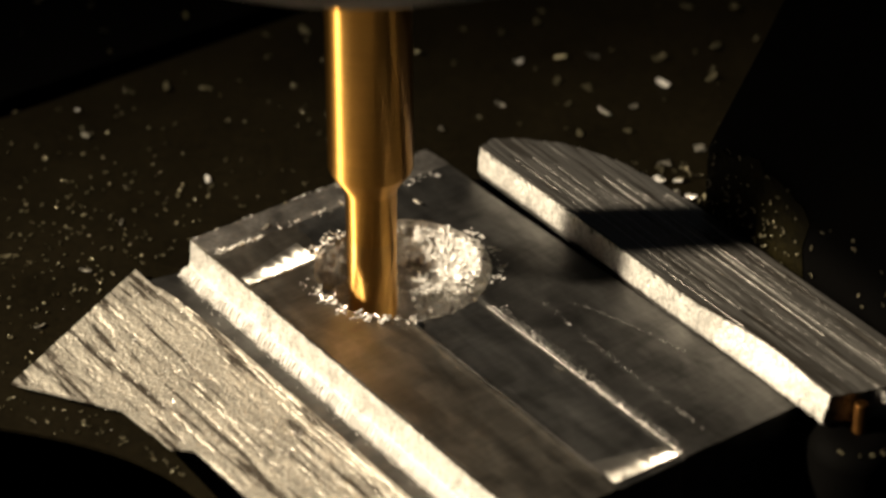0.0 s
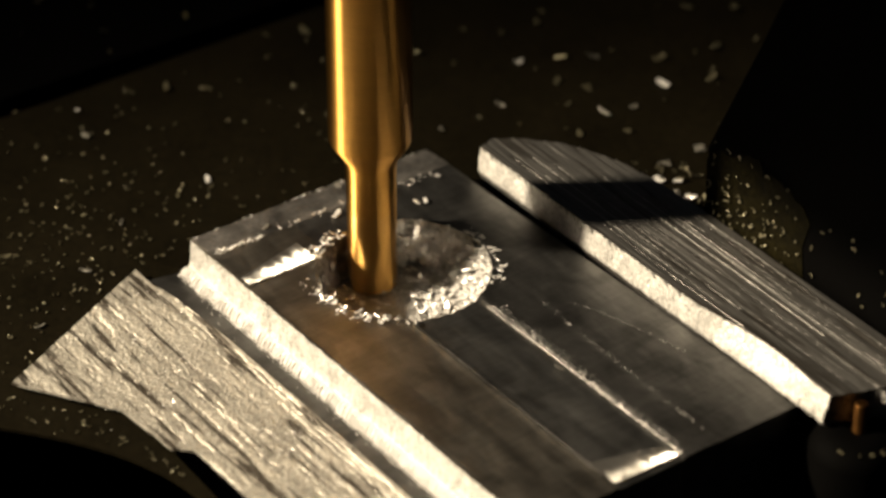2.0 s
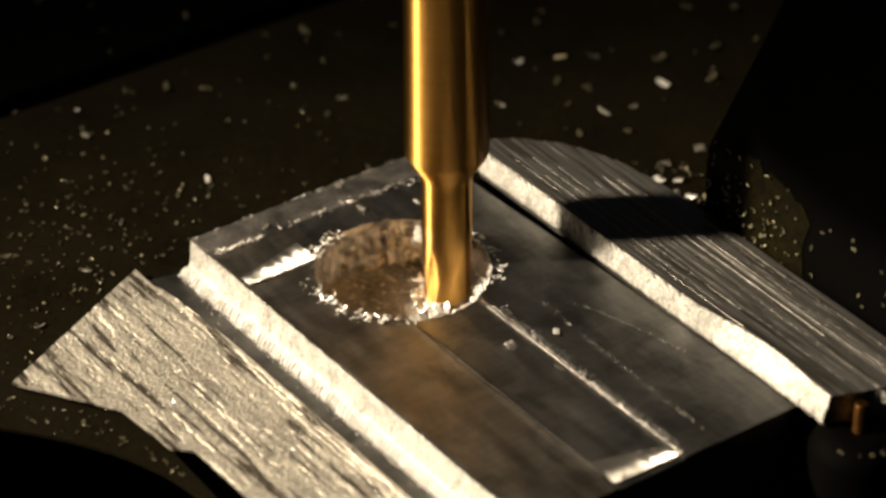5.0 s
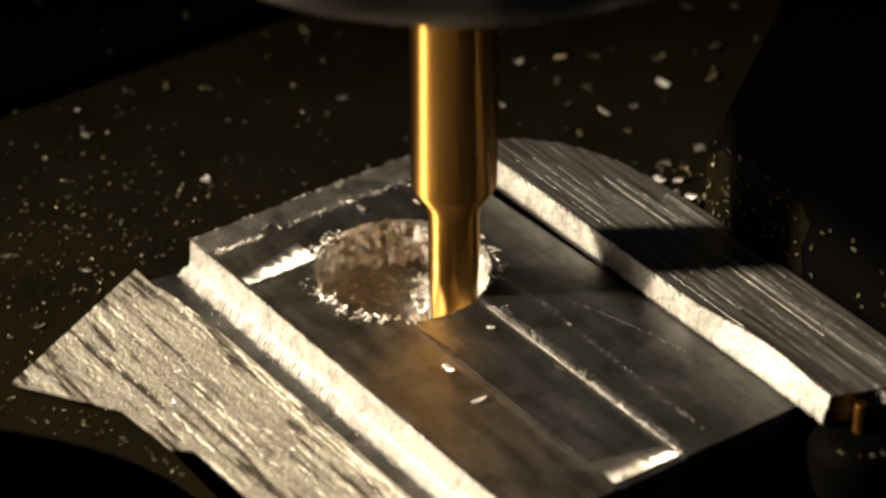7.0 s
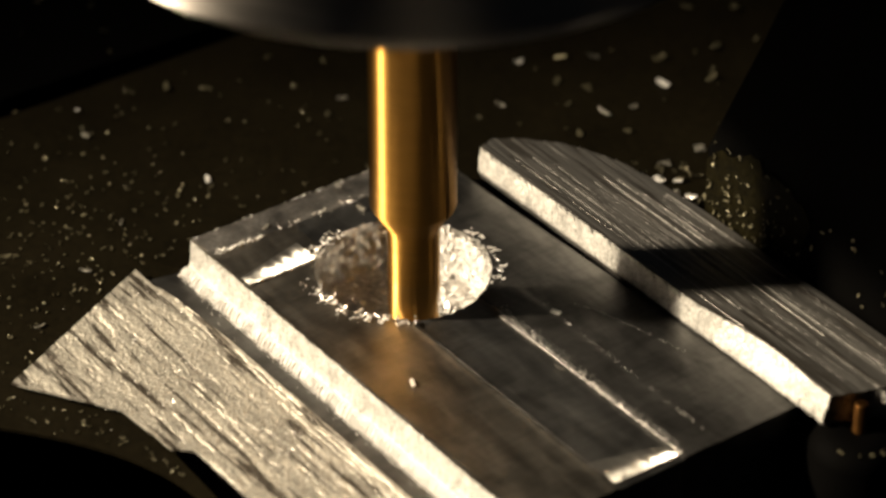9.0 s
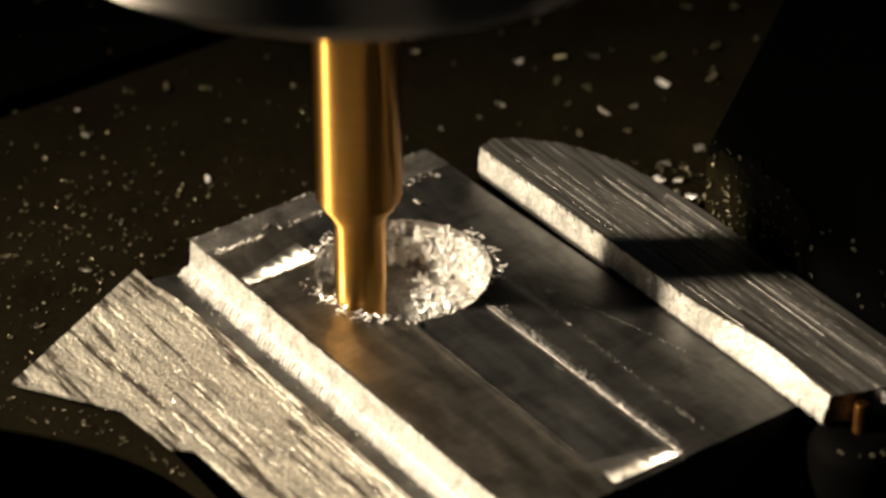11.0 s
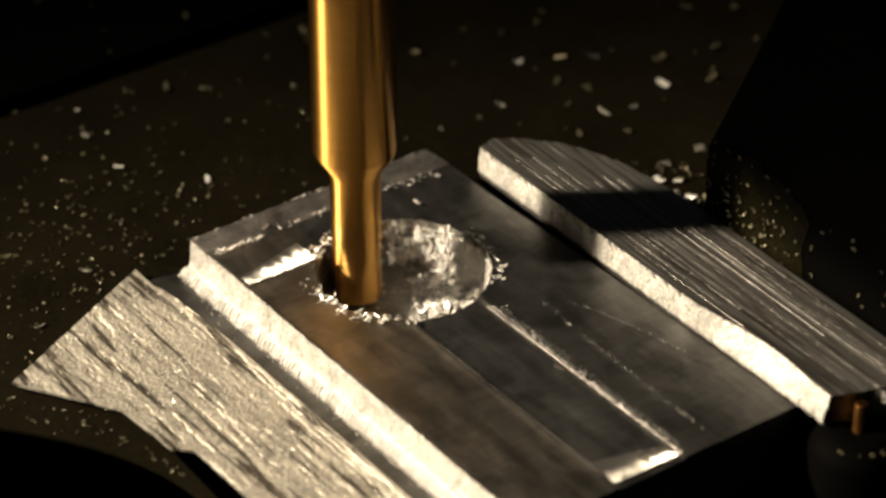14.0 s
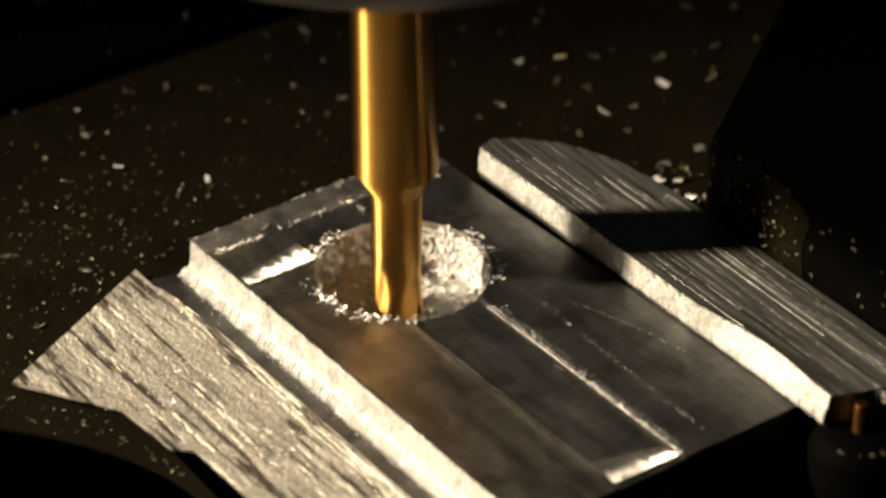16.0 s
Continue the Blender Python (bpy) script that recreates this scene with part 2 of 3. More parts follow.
part("milled_pass", relief([(X0, -3.3), (X1, -3.3), (X1, 2.4), (X0, 2.4)], top_height, 0.2, -7.9, BORE_R), MILLED_FINE, plate, "dark smooth milled pass")
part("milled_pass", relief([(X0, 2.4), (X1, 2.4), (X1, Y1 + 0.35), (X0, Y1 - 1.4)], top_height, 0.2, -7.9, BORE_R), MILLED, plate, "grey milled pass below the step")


def bore():
    bm = bmesh.new()
    n, m = 200, 34
    rings = []
    for i in range(m + 1):
        h = 0.02 + (POCKET - 0.02) * i / m
        ring = []
        for k in range(n):
            a = k * math.tau / n
            g = 0.3 * wobble(math.cos(a) * 4, math.sin(a) * 4, h * 0.35) + 0.26 * wobble(math.cos(a) * 10, math.sin(a) * 10, h * 0.4) + 0.2 * wobble(math.cos(a) * 16, math.sin(a) * 16, h * 1.7) + 0.1 * wobble(math.cos(a) * 34, math.sin(a) * 34, h * 4)
            r = BORE_R + (g if i else 0) * min(1, i / 4) + 0.03
            zz = h if i else top_height(BORE_R * math.cos(a), BORE_R * math.sin(a))
            ring.append(bm.verts.new((r * math.cos(a), r * math.sin(a), zz)))
        rings.append(ring)
    for a, b in zip(rings, rings[1:]):
        for k in range(n):
            bm.faces.new((a[k], a[(k + 1) % n], b[(k + 1) % n], b[k]))
    c = [[bm.verts.new((v.co.x * s, v.co.y * s, POCKET + 0.14 * wobble(v.co.x * s, v.co.y * s) + 0.12 * wobble(v.co.x * s * 2.6, v.co.y * s * 2.6, 5) + 0.06 * wobble(v.co.x * s * 7, v.co.y * s * 7, 9)))
          for v in rings[-1]] for s in (0.96, 0.91, 0.86, 0.8, 0.74, 0.68, 0.61, 0.54, 0.46, 0.38, 0.29, 0.18, 0.06)]
    for a, b in zip([rings[-1]] + c, c):
        for k in range(n):
            bm.faces.new((a[k], a[(k + 1) % n], b[(k + 1) % n], b[k]))
    bm.faces.new(c[-1])
    return bm


part("rim", relief([(X0 - 0.02, Y0 + 0.1), (-9.4, Y0 + 0.12), (-9.4, Y1 - 1.2), (X0 - 0.02, Y1 - 1.5)],
                   lambda x, y: top_height(x, y) + 0.02 + 0.03 * wobble(x * 3, y * 3, 5), 0.2, -1.0), RIM, plate, "scuffed grey untouched rim")
def wall_flakes():
    """Torn flakes on the pocket's far side, their white colour standing for lamplight there."""
    r4 = random.Random(63)
    bm = bmesh.new()
    for _ in range(460):
        a, h = radians(r4.triangular(48, 160, 88)), r4.uniform(-3.9, -0.75)
        turn = Euler((r4.uniform(-0.5, 0.5), 1.57 + r4.uniform(-0.3, 0.3), 0)).to_matrix()
        curl(bm, r4, (6.38 * math.cos(a), 6.38 * math.sin(a), h), min(1.8, r4.lognormvariate(-0.4, 0.6)), r4.uniform(0.35, 1.1), 0.05, Matrix.Rotation(a + 3.14, 3, "Z") @ turn, (0.15, 0.9))
    return bm


tagged(part("torn_metal", wall_flakes(), CHIP, plate, "torn flakes on the pocket wall, coloured white for its lamplit side"), kind="stuff")
part("pocket", bore(), BORE, plate, "deep round pocket with torn bright walls")

def crown(x):
    """How far the far step's top edge is worn back along its length."""
    return smoothstep(17.0, 25.0, x) * (1 - 0.55 * smoothstep(26.0, 32.0, x))


# step up to the far shelf and step down to the near one, coloured bright as lamplit
def step_wall(y, x0, x1, z0, z1, lean, foot, bulge=0.0):
    bm = bmesh.new()
    nx, nz = int((x1 - x0) / 0.09), 16
    rows = []
    for i in range(nx + 1):
        x = x0 + (x1 - x0) * i / nx
        row = []
        for k in range(nz + 1):
            s = k / nz
            yy = y + bulge * s * crown(x) - lean * (1 - s) - foot * (1 - s) ** (4 if foot > 0 else 16) + 0.07 * wobble(x * 1.3, s * 1.2, y) + 0.05 * wobble(x * 4, s * 3, y)
            yy += 0.03 * (1 + wobble(x * 0.3, 8.0)) * math.sin(math.tau * (x + 1.1 * s * s) / 0.72)
            row.append(bm.verts.new((x, yy, z0 + (z1 - z0) * s)))
        rows.append(row)
    for a, b in zip(rows, rows[1:]):
        for k in range(nz):
            bm.faces.new((a[k], b[k], b[k + 1], a[k + 1]))
    return bm


part("step_face", step_wall(Y1, -7.1, 32.0, -0.1, SHELF_R + 0.02, 0.3, -0.65, 0.85), BRIGHT, plate, "side-milled step face, coloured bright as lamplit")
part("step_face", step_wall(Y0, X0, X1 + 1, SHELF_L - 0.05, 0.0, 0.12, 0.25), BRIGHT, plate, "side-milled step face with a rough foot, coloured bright as lamplit")


def far_height(x, y):
    skew = y + 0.015 * x
    return SHELF_R + 0.06 * wobble(x * 0.05, skew * 2.0) + 0.06 * wobble(x * 0.05, skew * 4.6, 4) + 0.035 * wobble(x * 0.3, skew * 6, 9)


part("sawn_shelf", relief([(-7.1, Y1)] + [(x, Y1 + 0.85 * crown(x)) for x in range(17, 33)] + [(33.2, 15.6), (33.8, 17.2), (35.6, 20.2), (9.2, 20.3), (4.0, 20.0), (0.8, 19.5), (-1.8, 18.6), (-3.9, 17.6), (-6.2, 15.6), (-7.6, 13.7)],
                          far_height, 0.11, -0.3), SAW_LINES, plate, "dull sawn shelf with long parallel saw lines")


streak_rng = random.Random(77)
STREAKS = {}
for _ in range(150):
    sx, sy = streak_rng.uniform(-12, 32), streak_rng.uniform(-27.5, -14.0)
    one = (sx, sy, min(5.0, streak_rng.lognormvariate(0.2, 0.6)), streak_rng.uniform(0.04, 0.09), streak_rng.uniform(0.1, 0.2))
    for row in range(int(sy) - 2, int(sy) + 2):
        STREAKS.setdefault(row, []).append(one)
for one in ((12.0, -13.72, 24.0, 0.12, 0.14), (4.0, -14.1, 13.0, 0.08, 0.14), (14.0, -14.6, 9.0, 0.1, 0.16)):
    for row in range(int(one[1]) - 2, int(one[1]) + 2):
        STREAKS.setdefault(row, []).append(one)


def near_height(x, y):
    g = SHELF_L + 0.025 * wobble(x * 0.3, y * 1.4) + 0.03 * wobble(x * 1.1, y * 3.4, 7) + 0.03 * wobble(x * 4.5, y * 6.5, 2)
    for sx, sy, half, deep, wide in STREAKS.get(int(y), ()):
        if abs(x - sx) < half:
            v = abs(y - sy - 0.22 * wobble(x * 0.9, sy)) / (wide * (1 - abs(x - sx) / half) ** 0.5)
            if v < 1:
                g -= deep * (1 - v ** 3)
    return g


part("sawn_shelf", relief([(-14.3, -14.1), (-11.8, -14.15), (-10.2, -13.7), (-3, -13.3), (36, -13.25), (36, -21.6), (13.4, -22.0), (6.8, -22.2), (5.7, -23.4), (-0.05, -23.85), (-7.3, -28.5)],
                          near_height, 0.11, -2.48), SAWN, plate, "rough sawn shelf with torn streaks")
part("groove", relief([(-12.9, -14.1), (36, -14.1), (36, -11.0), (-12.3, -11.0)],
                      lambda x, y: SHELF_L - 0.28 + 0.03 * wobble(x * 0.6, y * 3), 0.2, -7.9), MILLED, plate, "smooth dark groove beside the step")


def foot_height(x, y):
    tooth = abs((x + 0.5 * y + 0.3 * wobble(x * 0.7, 4.4)) / 0.4 % 1.0 - 0.5)
    s = smoothstep(-12.0, -10.9, y + 0.75 * (tooth - 0.25) * (1 + 0.8 * wobble(x * 1.1, 6.1)) + 0.25 * wobble(x * 1.4, 3.3))
    return SHELF_L - 0.36 + s * (0.5 + 0.08 * wobble(x * 5, y * 5, 2))


# the foot's highlight is put in by the whiter chip colour
part("step_foot", relief([(-12.3, -12.4), (36, -12.4), (36, -10.45), (-12.2, -10.45)], foot_height, 0.1, -4.0), CHIP, plate, "combed foot of the step, coloured white for its highlight")
part("core", block(-5.0, 35.5, -20.5, -14.5, -7.9, -2.6, 0.1), RIM, plate, "body under the near shelf")
part("core", block(4.0, 28.8, 13.6, 19.6, -7.9, 1.7, 0.1), RIM, plate, "body under the shelf")


def ragged(path, count, seed, spread, size):
    """Burrs along a path of points."""
    rng = random.Random(seed)
    bm = bmesh.new()
    for _ in range(count):
        s = rng.random() * (len(path) - 1)
        k = min(int(s), len(path) - 2)
        a, b = Vector(path[k]), Vector(path[k + 1])
        at = a.lerp(b, s - k) + Vector((rng.gauss(0, spread), rng.gauss(0, spread), rng.uniform(0, spread * 0.5)))
        curl(bm, rng, at, min(3, rng.lognormvariate(-0.2, 0.6)) * size, rng.uniform(0.2, 0.5) * size)
    return bm


def arc(a0, a1, r=BORE_R, z=0.05):
    return [(r * math.cos(radians(a0 + (a1 - a0) * k / 8)), r * math.sin(radians(a0 + (a1 - a0) * k / 8)), z) for k in range(9)]


tagged(part("burr", ragged(arc(-60, -25, 6.7), 16, 1, 0.26, 0.55), CHIP, plate, "torn bright burr round the pocket rim"), kind="stuff")
tagged(part("burr", ragged(arc(35, 100, 6.8), 40, 2, 0.34, 0.45), CHIP, plate, "torn bright burr round the pocket rim"), kind="stuff")
tagged(part("burr", ragged(arc(190, 225, 6.75), 28, 16, 0.3, 0.5), CHIP, plate, "torn bright burr round the pocket rim"), kind="stuff")
tagged(part("burr", ragged(arc(262, 318, 6.65), 34, 3, 0.26, 0.5), CHIP, plate, "torn bright burr round the pocket rim"), kind="stuff")
tagged(part("burr", ragged([(7.4, 2.45, 0), (28.5, 2.45, 0)], 330, 4, 0.06, 0.1), CHIP, plate, "fine bright burr along a pass"), kind="stuff")
# tiny white flakes imitate the soft highlight beside the thread
tagged(part("burr", ragged([(8.0, 2.75, 0), (28.5, 2.75, 0)], 500, 17, 0.22, 0.05), CHIP, plate, "fine bright burr along a pass"), kind="stuff")
tagged(part("burr", ragged([(-9.4, -10.3, 0.12), (-9.4, -6.0, 0.12)], 55, 5, 0.08, 0.34), CHIP, plate, "fine bright burr along a pass"), kind="stuff")
tagged(part("burr", ragged([(-11.8, -11.9, -2.3), (36, -12.0, -2.3)], 900, 6, 0.16, 0.1), CHIP, plate, "fine bright burr at the step's foot"), kind="stuff")


tagged(part("burr", ragged([(-12.2, -10.3, 0.06), (-12.25, 2.0, 0.06), (-12.25, 10.3, 0.06)], 70, 9, 0.05, 0.16), CHIP, plate, "fine bright burr along the back edge"), kind="stuff")
tagged(part("burr", ragged([(8.6, 5.6, 0), (28.0, 5.3, 0)], 60, 10, 0.09, 0.09), CHIP, plate, "fine bright burr along a pass"), kind="stuff")
tagged(part("burr", ragged([(33.6, 15.9, 2.2), (33.9, 16.5, 0.2)], 16, 13, 0.08, 0.4), CHIP, plate, "bright torn end corner"), kind="stuff")
tagged(part("burr", ragged(arc(245, 300, 7.2), 36, 14, 0.35, 0.2), CHIP, plate, "fine smeared flakes before the pocket"), kind="stuff")
tagged(part("burr", ragged([(-9.6, -4.5, 0.12), (-9.5, 3.0, 0.12), (-8.9, 9.5, 0.1)], 70, 15, 0.2, 0.24), CHIP, plate, "wavy bright flakes on the rim"), kind="stuff")
tagged(part("scratch", ragged([(10.4, 7.3, -0.03), (12.6, 8.2, -0.03), (16.3, 9.3, -0.03), (19.8, 10.0, -0.03)], 80, 11, 0.02, 0.05), CHIP, plate, "fine curved bright scratch"), kind="stuff")
# glints of the sawn grain, put in as scattered white flakes
tagged(part("glint_flakes", ragged([(-8, -17, -2.2), (0, -20, -2.2), (8, -16.5, -2.2), (14, -20, -2.2), (24, -17, -2.2)], 260, 12, 2.2, 0.17), CHIP, plate, "tiny white flakes put in for the sawn shelf's sparkle"), kind="stuff")


def fan(x0, x1, y0, y1, tooth, seed, spread, rise):
    """The run-out of a pass, combed into teeth that deepen towards x1 and fan out from y0."""
    bm = bmesh.new()
    n, m = 640, 22
    rows = []
    for i in range(n + 1):
        f = i / n
        row = []
        for k in range(m + 1):
            s = k / m
            reach = 0.5 + 0.5 * f
            xx = x1 - (x1 - x0) * (1 - s) * reach
            y = y0 + (y1 - y0) * f
            saw = ((y + spread * (1 - s) * (y1 - y0) * (f - 0.3) + 0.12 * wobble(y * 1.3, s * 1.5, seed)) / 0.1) % 1.0
            comb = tooth * s ** rise * (saw / 0.7 if saw < 0.7 else (1 - saw) / 0.3) * (0.75 + 0.4 * wobble(y * 2, s * 2, seed))
            row.append(bm.verts.new((xx, y, top_height(xx, y) + 0.012 + 0.05 * s + comb if 0 < k < m else top_height(xx, y) - 0.03)))
        rows.append(row)
    for a, b in zip(rows, rows[1:]):
        for k in range(m):
            bm.faces.new((a[k], b[k], b[k + 1], a[k + 1]))
    return bm


def bead(points, w, h, seed, ragged_by=0.5):
    """A thin uneven thread of raised metal along points (x, y, z)."""
    bm = bmesh.new()
    prev = None
    for (ax, ay, az), (bx, by, bz) in zip(points, points[1:]):
        n = max(2, int(abs(bx - ax) / 0.12))
        for i in range(n + 1):
            s = i / n
            x, y, z = ax + (bx - ax) * s, ay + (by - ay) * s, az + (bz - az) * s
            u = max(0.05, 1 + ragged_by * (wobble(x * 2.2, seed) + wobble(x * 7.0, seed, 3)))
            y += w * 0.5 * wobble(x * 3.1, seed, 5)
            row = [bm.verts.new((x, y + (k / 4 - 0.5) * w * u, z - 0.01 + h * u * (0, 0.8, 1, 0.6, 0)[k])) for k in range(5)]
            if prev:
                for k in range(4):
                    bm.faces.new((prev[k], row[k], row[k + 1], prev[k + 1]))
            prev = row
    return bm


part("run_out", fan(-7.4, -4.6, -10.2, -4.4, 0.15, 5, 0.1, 1.0), FEED, plate, "bright combed run-out of a pass")
part("run_out", fan(25.6, 28.75, 2.2, -3.2, 0.14, 8, 0.25, 1.7), FEED, plate, "bright combed run-out of a pass")
part("bead", bead([(7.3, 2.15, 0), (28.7, 2.5, 0)], 0.1, 0.04, 3, 1.3), RIM, plate, "bright raised thread between two passes")
part("bead", bead([(9.0, -3.3, 0), (28.6, -3.15, 0)], 0.07, 0.008, 6, 0.8), RIM, plate, "bright raised thread between two passes")
saw_rng = random.Random(91)
for k in range(24):
    sy = 13.4 + 0.28 * k + saw_rng.uniform(-0.15, 0.15)
    first = -5.5 + max(0, sy - 14.5) * 2.2 + saw_rng.uniform(0, 6)
    last = min(33.5, first + saw_rng.uniform(12, 34))
    line = [(first + (last - first) * q / 30, sy - 0.01 * (first + (last - first) * q / 30), 0) for q in range(31)]
    part("saw_ridge", bead([(x, y, far_height(x, y)) for x, y, _ in line], saw_rng.uniform(0.05, 0.1), saw_rng.uniform(0.012, 0.03), 20 + k, 0.7), BRIGHT if k % 3 == 1 else RIM, plate, "thin bright saw line")

# ---- vice parts round the plate ----
bed = thing("vice_bed", "black steel vice bed under the plate", "vice bed")
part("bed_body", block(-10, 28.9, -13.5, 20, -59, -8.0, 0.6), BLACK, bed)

jaw = thing("vice_jaw", "tall vice jaw with slanted shoulder and oily swarf, its shade coloured black", "vice jaw")


def jaw_body():
    """The jaw's slanted outline, drawn in x and z and given depth in y."""
    bm = prism([(9.2, 2.9), (9.0, -7.5), (16.1, -22.9), (32.9, -59.0), (48.0, -59.0), (48.0, 59.0), (29.5, 59.0), (29.5, 2.9)], 20.7, 62.0)
    for v in bm.verts:
        v.co = (v.co.x, v.co.z, -v.co.y)
    bmesh.ops.bevel(bm, geom=bm.edges[:], offset=0.4, segments=2, profile=0.6, affect="EDGES")
    return bm


# the spindle's shade over the jaw is painted as plain black
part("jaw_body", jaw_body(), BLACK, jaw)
# lamplit part of the grimy jaw face, painted as a lighter olive patch
lit_grime_slab = prism([(9.3, 2.5), (9.15, -6.5)] + [(10.2 + 9.2 * k / 16, -7.6 - 1.3 * math.sin(math.pi * k / 16) - 1.5 * wobble(k * 0.6, 3.0)) for k in range(17)]
                   + [(20.4, -6.8), (19.7, -4.5), (20.1, -1.5), (19.6, 2.5)], 20.62, 20.74)
for v in lit_grime_slab.verts:
    v.co = (v.co.x, v.co.z, -v.co.y)
grime_shading = part("grime_shading", lit_grime_slab, DIRTY, jaw, "olive grimy oily jaw face, its lamplit patch put in by colour")
jaw_rng = random.Random(55)
stuck = bmesh.new()
for _ in range(130):
    jx = 9.6 + 10.0 * jaw_rng.random()
    jz = -0.5 + min(9.0, abs(jaw_rng.gauss(0, 4.0)))
    if jz < 7.0 + (jx - 9.2) * 1.9:
        curl(stuck, jaw_rng, (jx, 20.5, jz), min(1.3, jaw_rng.lognormvariate(-1.1, 0.5)), jaw_rng.uniform(0.1, 0.32), 0.04,
             Euler((1.57 + jaw_rng.uniform(-0.7, 0.7), jaw_rng.uniform(0, 6.28), jaw_rng.uniform(-0.5, 0.5))).to_matrix())
for _ in range(11):
    jx = 20.5 + 8 * jaw_rng.random()
    curl(stuck, jaw_rng, (jx, 20.6, 2.0 + 6 * jaw_rng.random()), jaw_rng.uniform(0.2, 0.6), jaw_rng.uniform(0.1, 0.3), 0.04,
         Euler((1.57 + jaw_rng.uniform(-0.7, 0.7), jaw_rng.uniform(0, 6.28), 0)).to_matrix())
tagged(part("stuck_swarf", stuck, DULL_CHIP, grime_shading, "oily swarf clinging to the jaw"), kind="stuff")
# added pin: stands in for the orange reflection on the shelf's end face
pin = thing("reflection_pin", "brownish pin in a black collar, added for an orange reflection at the plate's end", "pin", m=pose(0.0336, 0.0140, 0.0))
part("shaft", lathe([(0, -12), (0.5, -12), (0.5, 1.9), (0.4, 2.05), (0, 2.1)], 32), BRASS, pin)
part("collar", lathe([(0.52, -14), (3.4, -14), (3.4, -1.6), (3.0, -0.7), (2.2, -0.2), (1.3, -0.05), (0.52, -0.2)], 40), BLACK, pin, "black domed collar round the pin")
# the collar's glints, imitated with small crumbs
glint = bmesh.new()
pin_rng = random.Random(18)
for _ in range(9):
    a = pin_rng.uniform(-1.6, 0.5)
    curl(glint, pin_rng, (2.6 * math.cos(a), 2.6 * math.sin(a), -0.45), pin_rng.uniform(0.3, 0.7), pin_rng.uniform(0.15, 0.3), 0.04)
tagged(part("stuck_swarf", glint, DULL_CHIP, pin, "crumbs of swarf added for the glints on the collar"), kind="stuff")

# ---- spindle ----
spindle = thing("spindle", "steel spindle nose with a gold-coated end mill", "spindle")
part("shank", lathe([(0, 45), (3.07, 45), (3.07, 8.8), (2.9, 8.4), (1.98, 7.0), (1.87, 6.5), (1.85, 5), (1.845, 2.7), (0, 2.7)], 64), GOLD, spindle, "gold titanium-nitride coated shank")


def cutter_body():
    bm = bmesh.new()
    n, m = 48, 40
    rings = []
    for i in range(m + 1):
        h = -4.0 + 6.8 * i / m
        deep = 1 - smoothstep(-1.5, 2.6, h)
        ring = []
        for k in range(n):
            a = k * math.tau / n
            f = (math.cos(3 * a) * 0.5 + 0.5) ** 0.6
            rad = 1.848 - 0.36 * deep * (1 - f)
            w = a + h * 0.36
            ring.append(bm.verts.new((rad * math.cos(w), rad * math.sin(w), h)))
        rings.append(ring)
    for a, b in zip(rings, rings[1:]):
        for k in range(n):
            bm.faces.new((a[k], a[(k + 1) % n], b[(k + 1) % n], b[k]))
    bm.faces.new(rings[0][::-1])
    bm.faces.new(rings[-1])
    return bm


cutter = part("cutter", cutter_body(), DULLED_GOLD, spindle, "gold-coated spiral-fluted cutting end")
NUT = 33.55
nut = part("collet_nut", lathe([(3.15, NUT + 1), (8.0, NUT + 1), (8.6, NUT), (20.5, NUT), (22.6, NUT + 0.7), (23.6, NUT + 2.2), (23.6, NUT + 21), (22.6, NUT + 22), (3.15, NUT + 22)], 96), STEEL, spindle, "polished grey steel collet nut")
part("collet", lathe([(3.1, NUT + 0.2), (4.2, NUT - 0.3), (7.6, NUT + 0.1), (7.9, NUT + 3), (3.1, NUT + 3)], 64), STEEL, nut, "steel collet ring")
part("spindle_body", lathe([(0, NUT + 22.1), (19, NUT + 22.1), (19, NUT + 32), (32, NUT + 36), (34, NUT + 38), (34, NUT + 140), (0, NUT + 140)], 72), STEEL, spindle, "dark steel spindle body")

# ---- chips on the table ----
rng = random.Random(21)
CHIP_MESHES = {}
for tone, skin in (("bright", CHIP), ("grey", MID_CHIP), ("dull", DULL_CHIP)):
    for k in range(6):
        bm = bmesh.new()
        curl(bm, rng, (0, 0, 0.08), rng.uniform(0.8, 1.5), rng.uniform(0.35, 0.7), 0.08, Matrix.Identity(3), (0.1, 0.9))
        ob = part("metal_chip", bm, skin)
        CHIP_MESHES.setdefault(tone, []).append(ob.data)
        bpy.data.objects.remove(ob)
CHIP_WORDS = {"bright": "small bright curled aluminium chip lying loose", "grey": "small grey aluminium chip lying loose", "dull": "small oily dull aluminium chip lying loose"}


def chip(x, y, z, turn, k, size=1.0, tone="grey"):
    ob = new("metal_chip", CHIP_MESHES[tone][k % 6])
    ob.matrix_world = pose(x * MM, y * MM, z * MM, rng.uniform(-20, 20), rng.uniform(-20, 20), turn) @ Matrix.Scale(size, 4)
    return tagged(ob, CHIP_WORDS[tone], "metal chip", "loose chips")


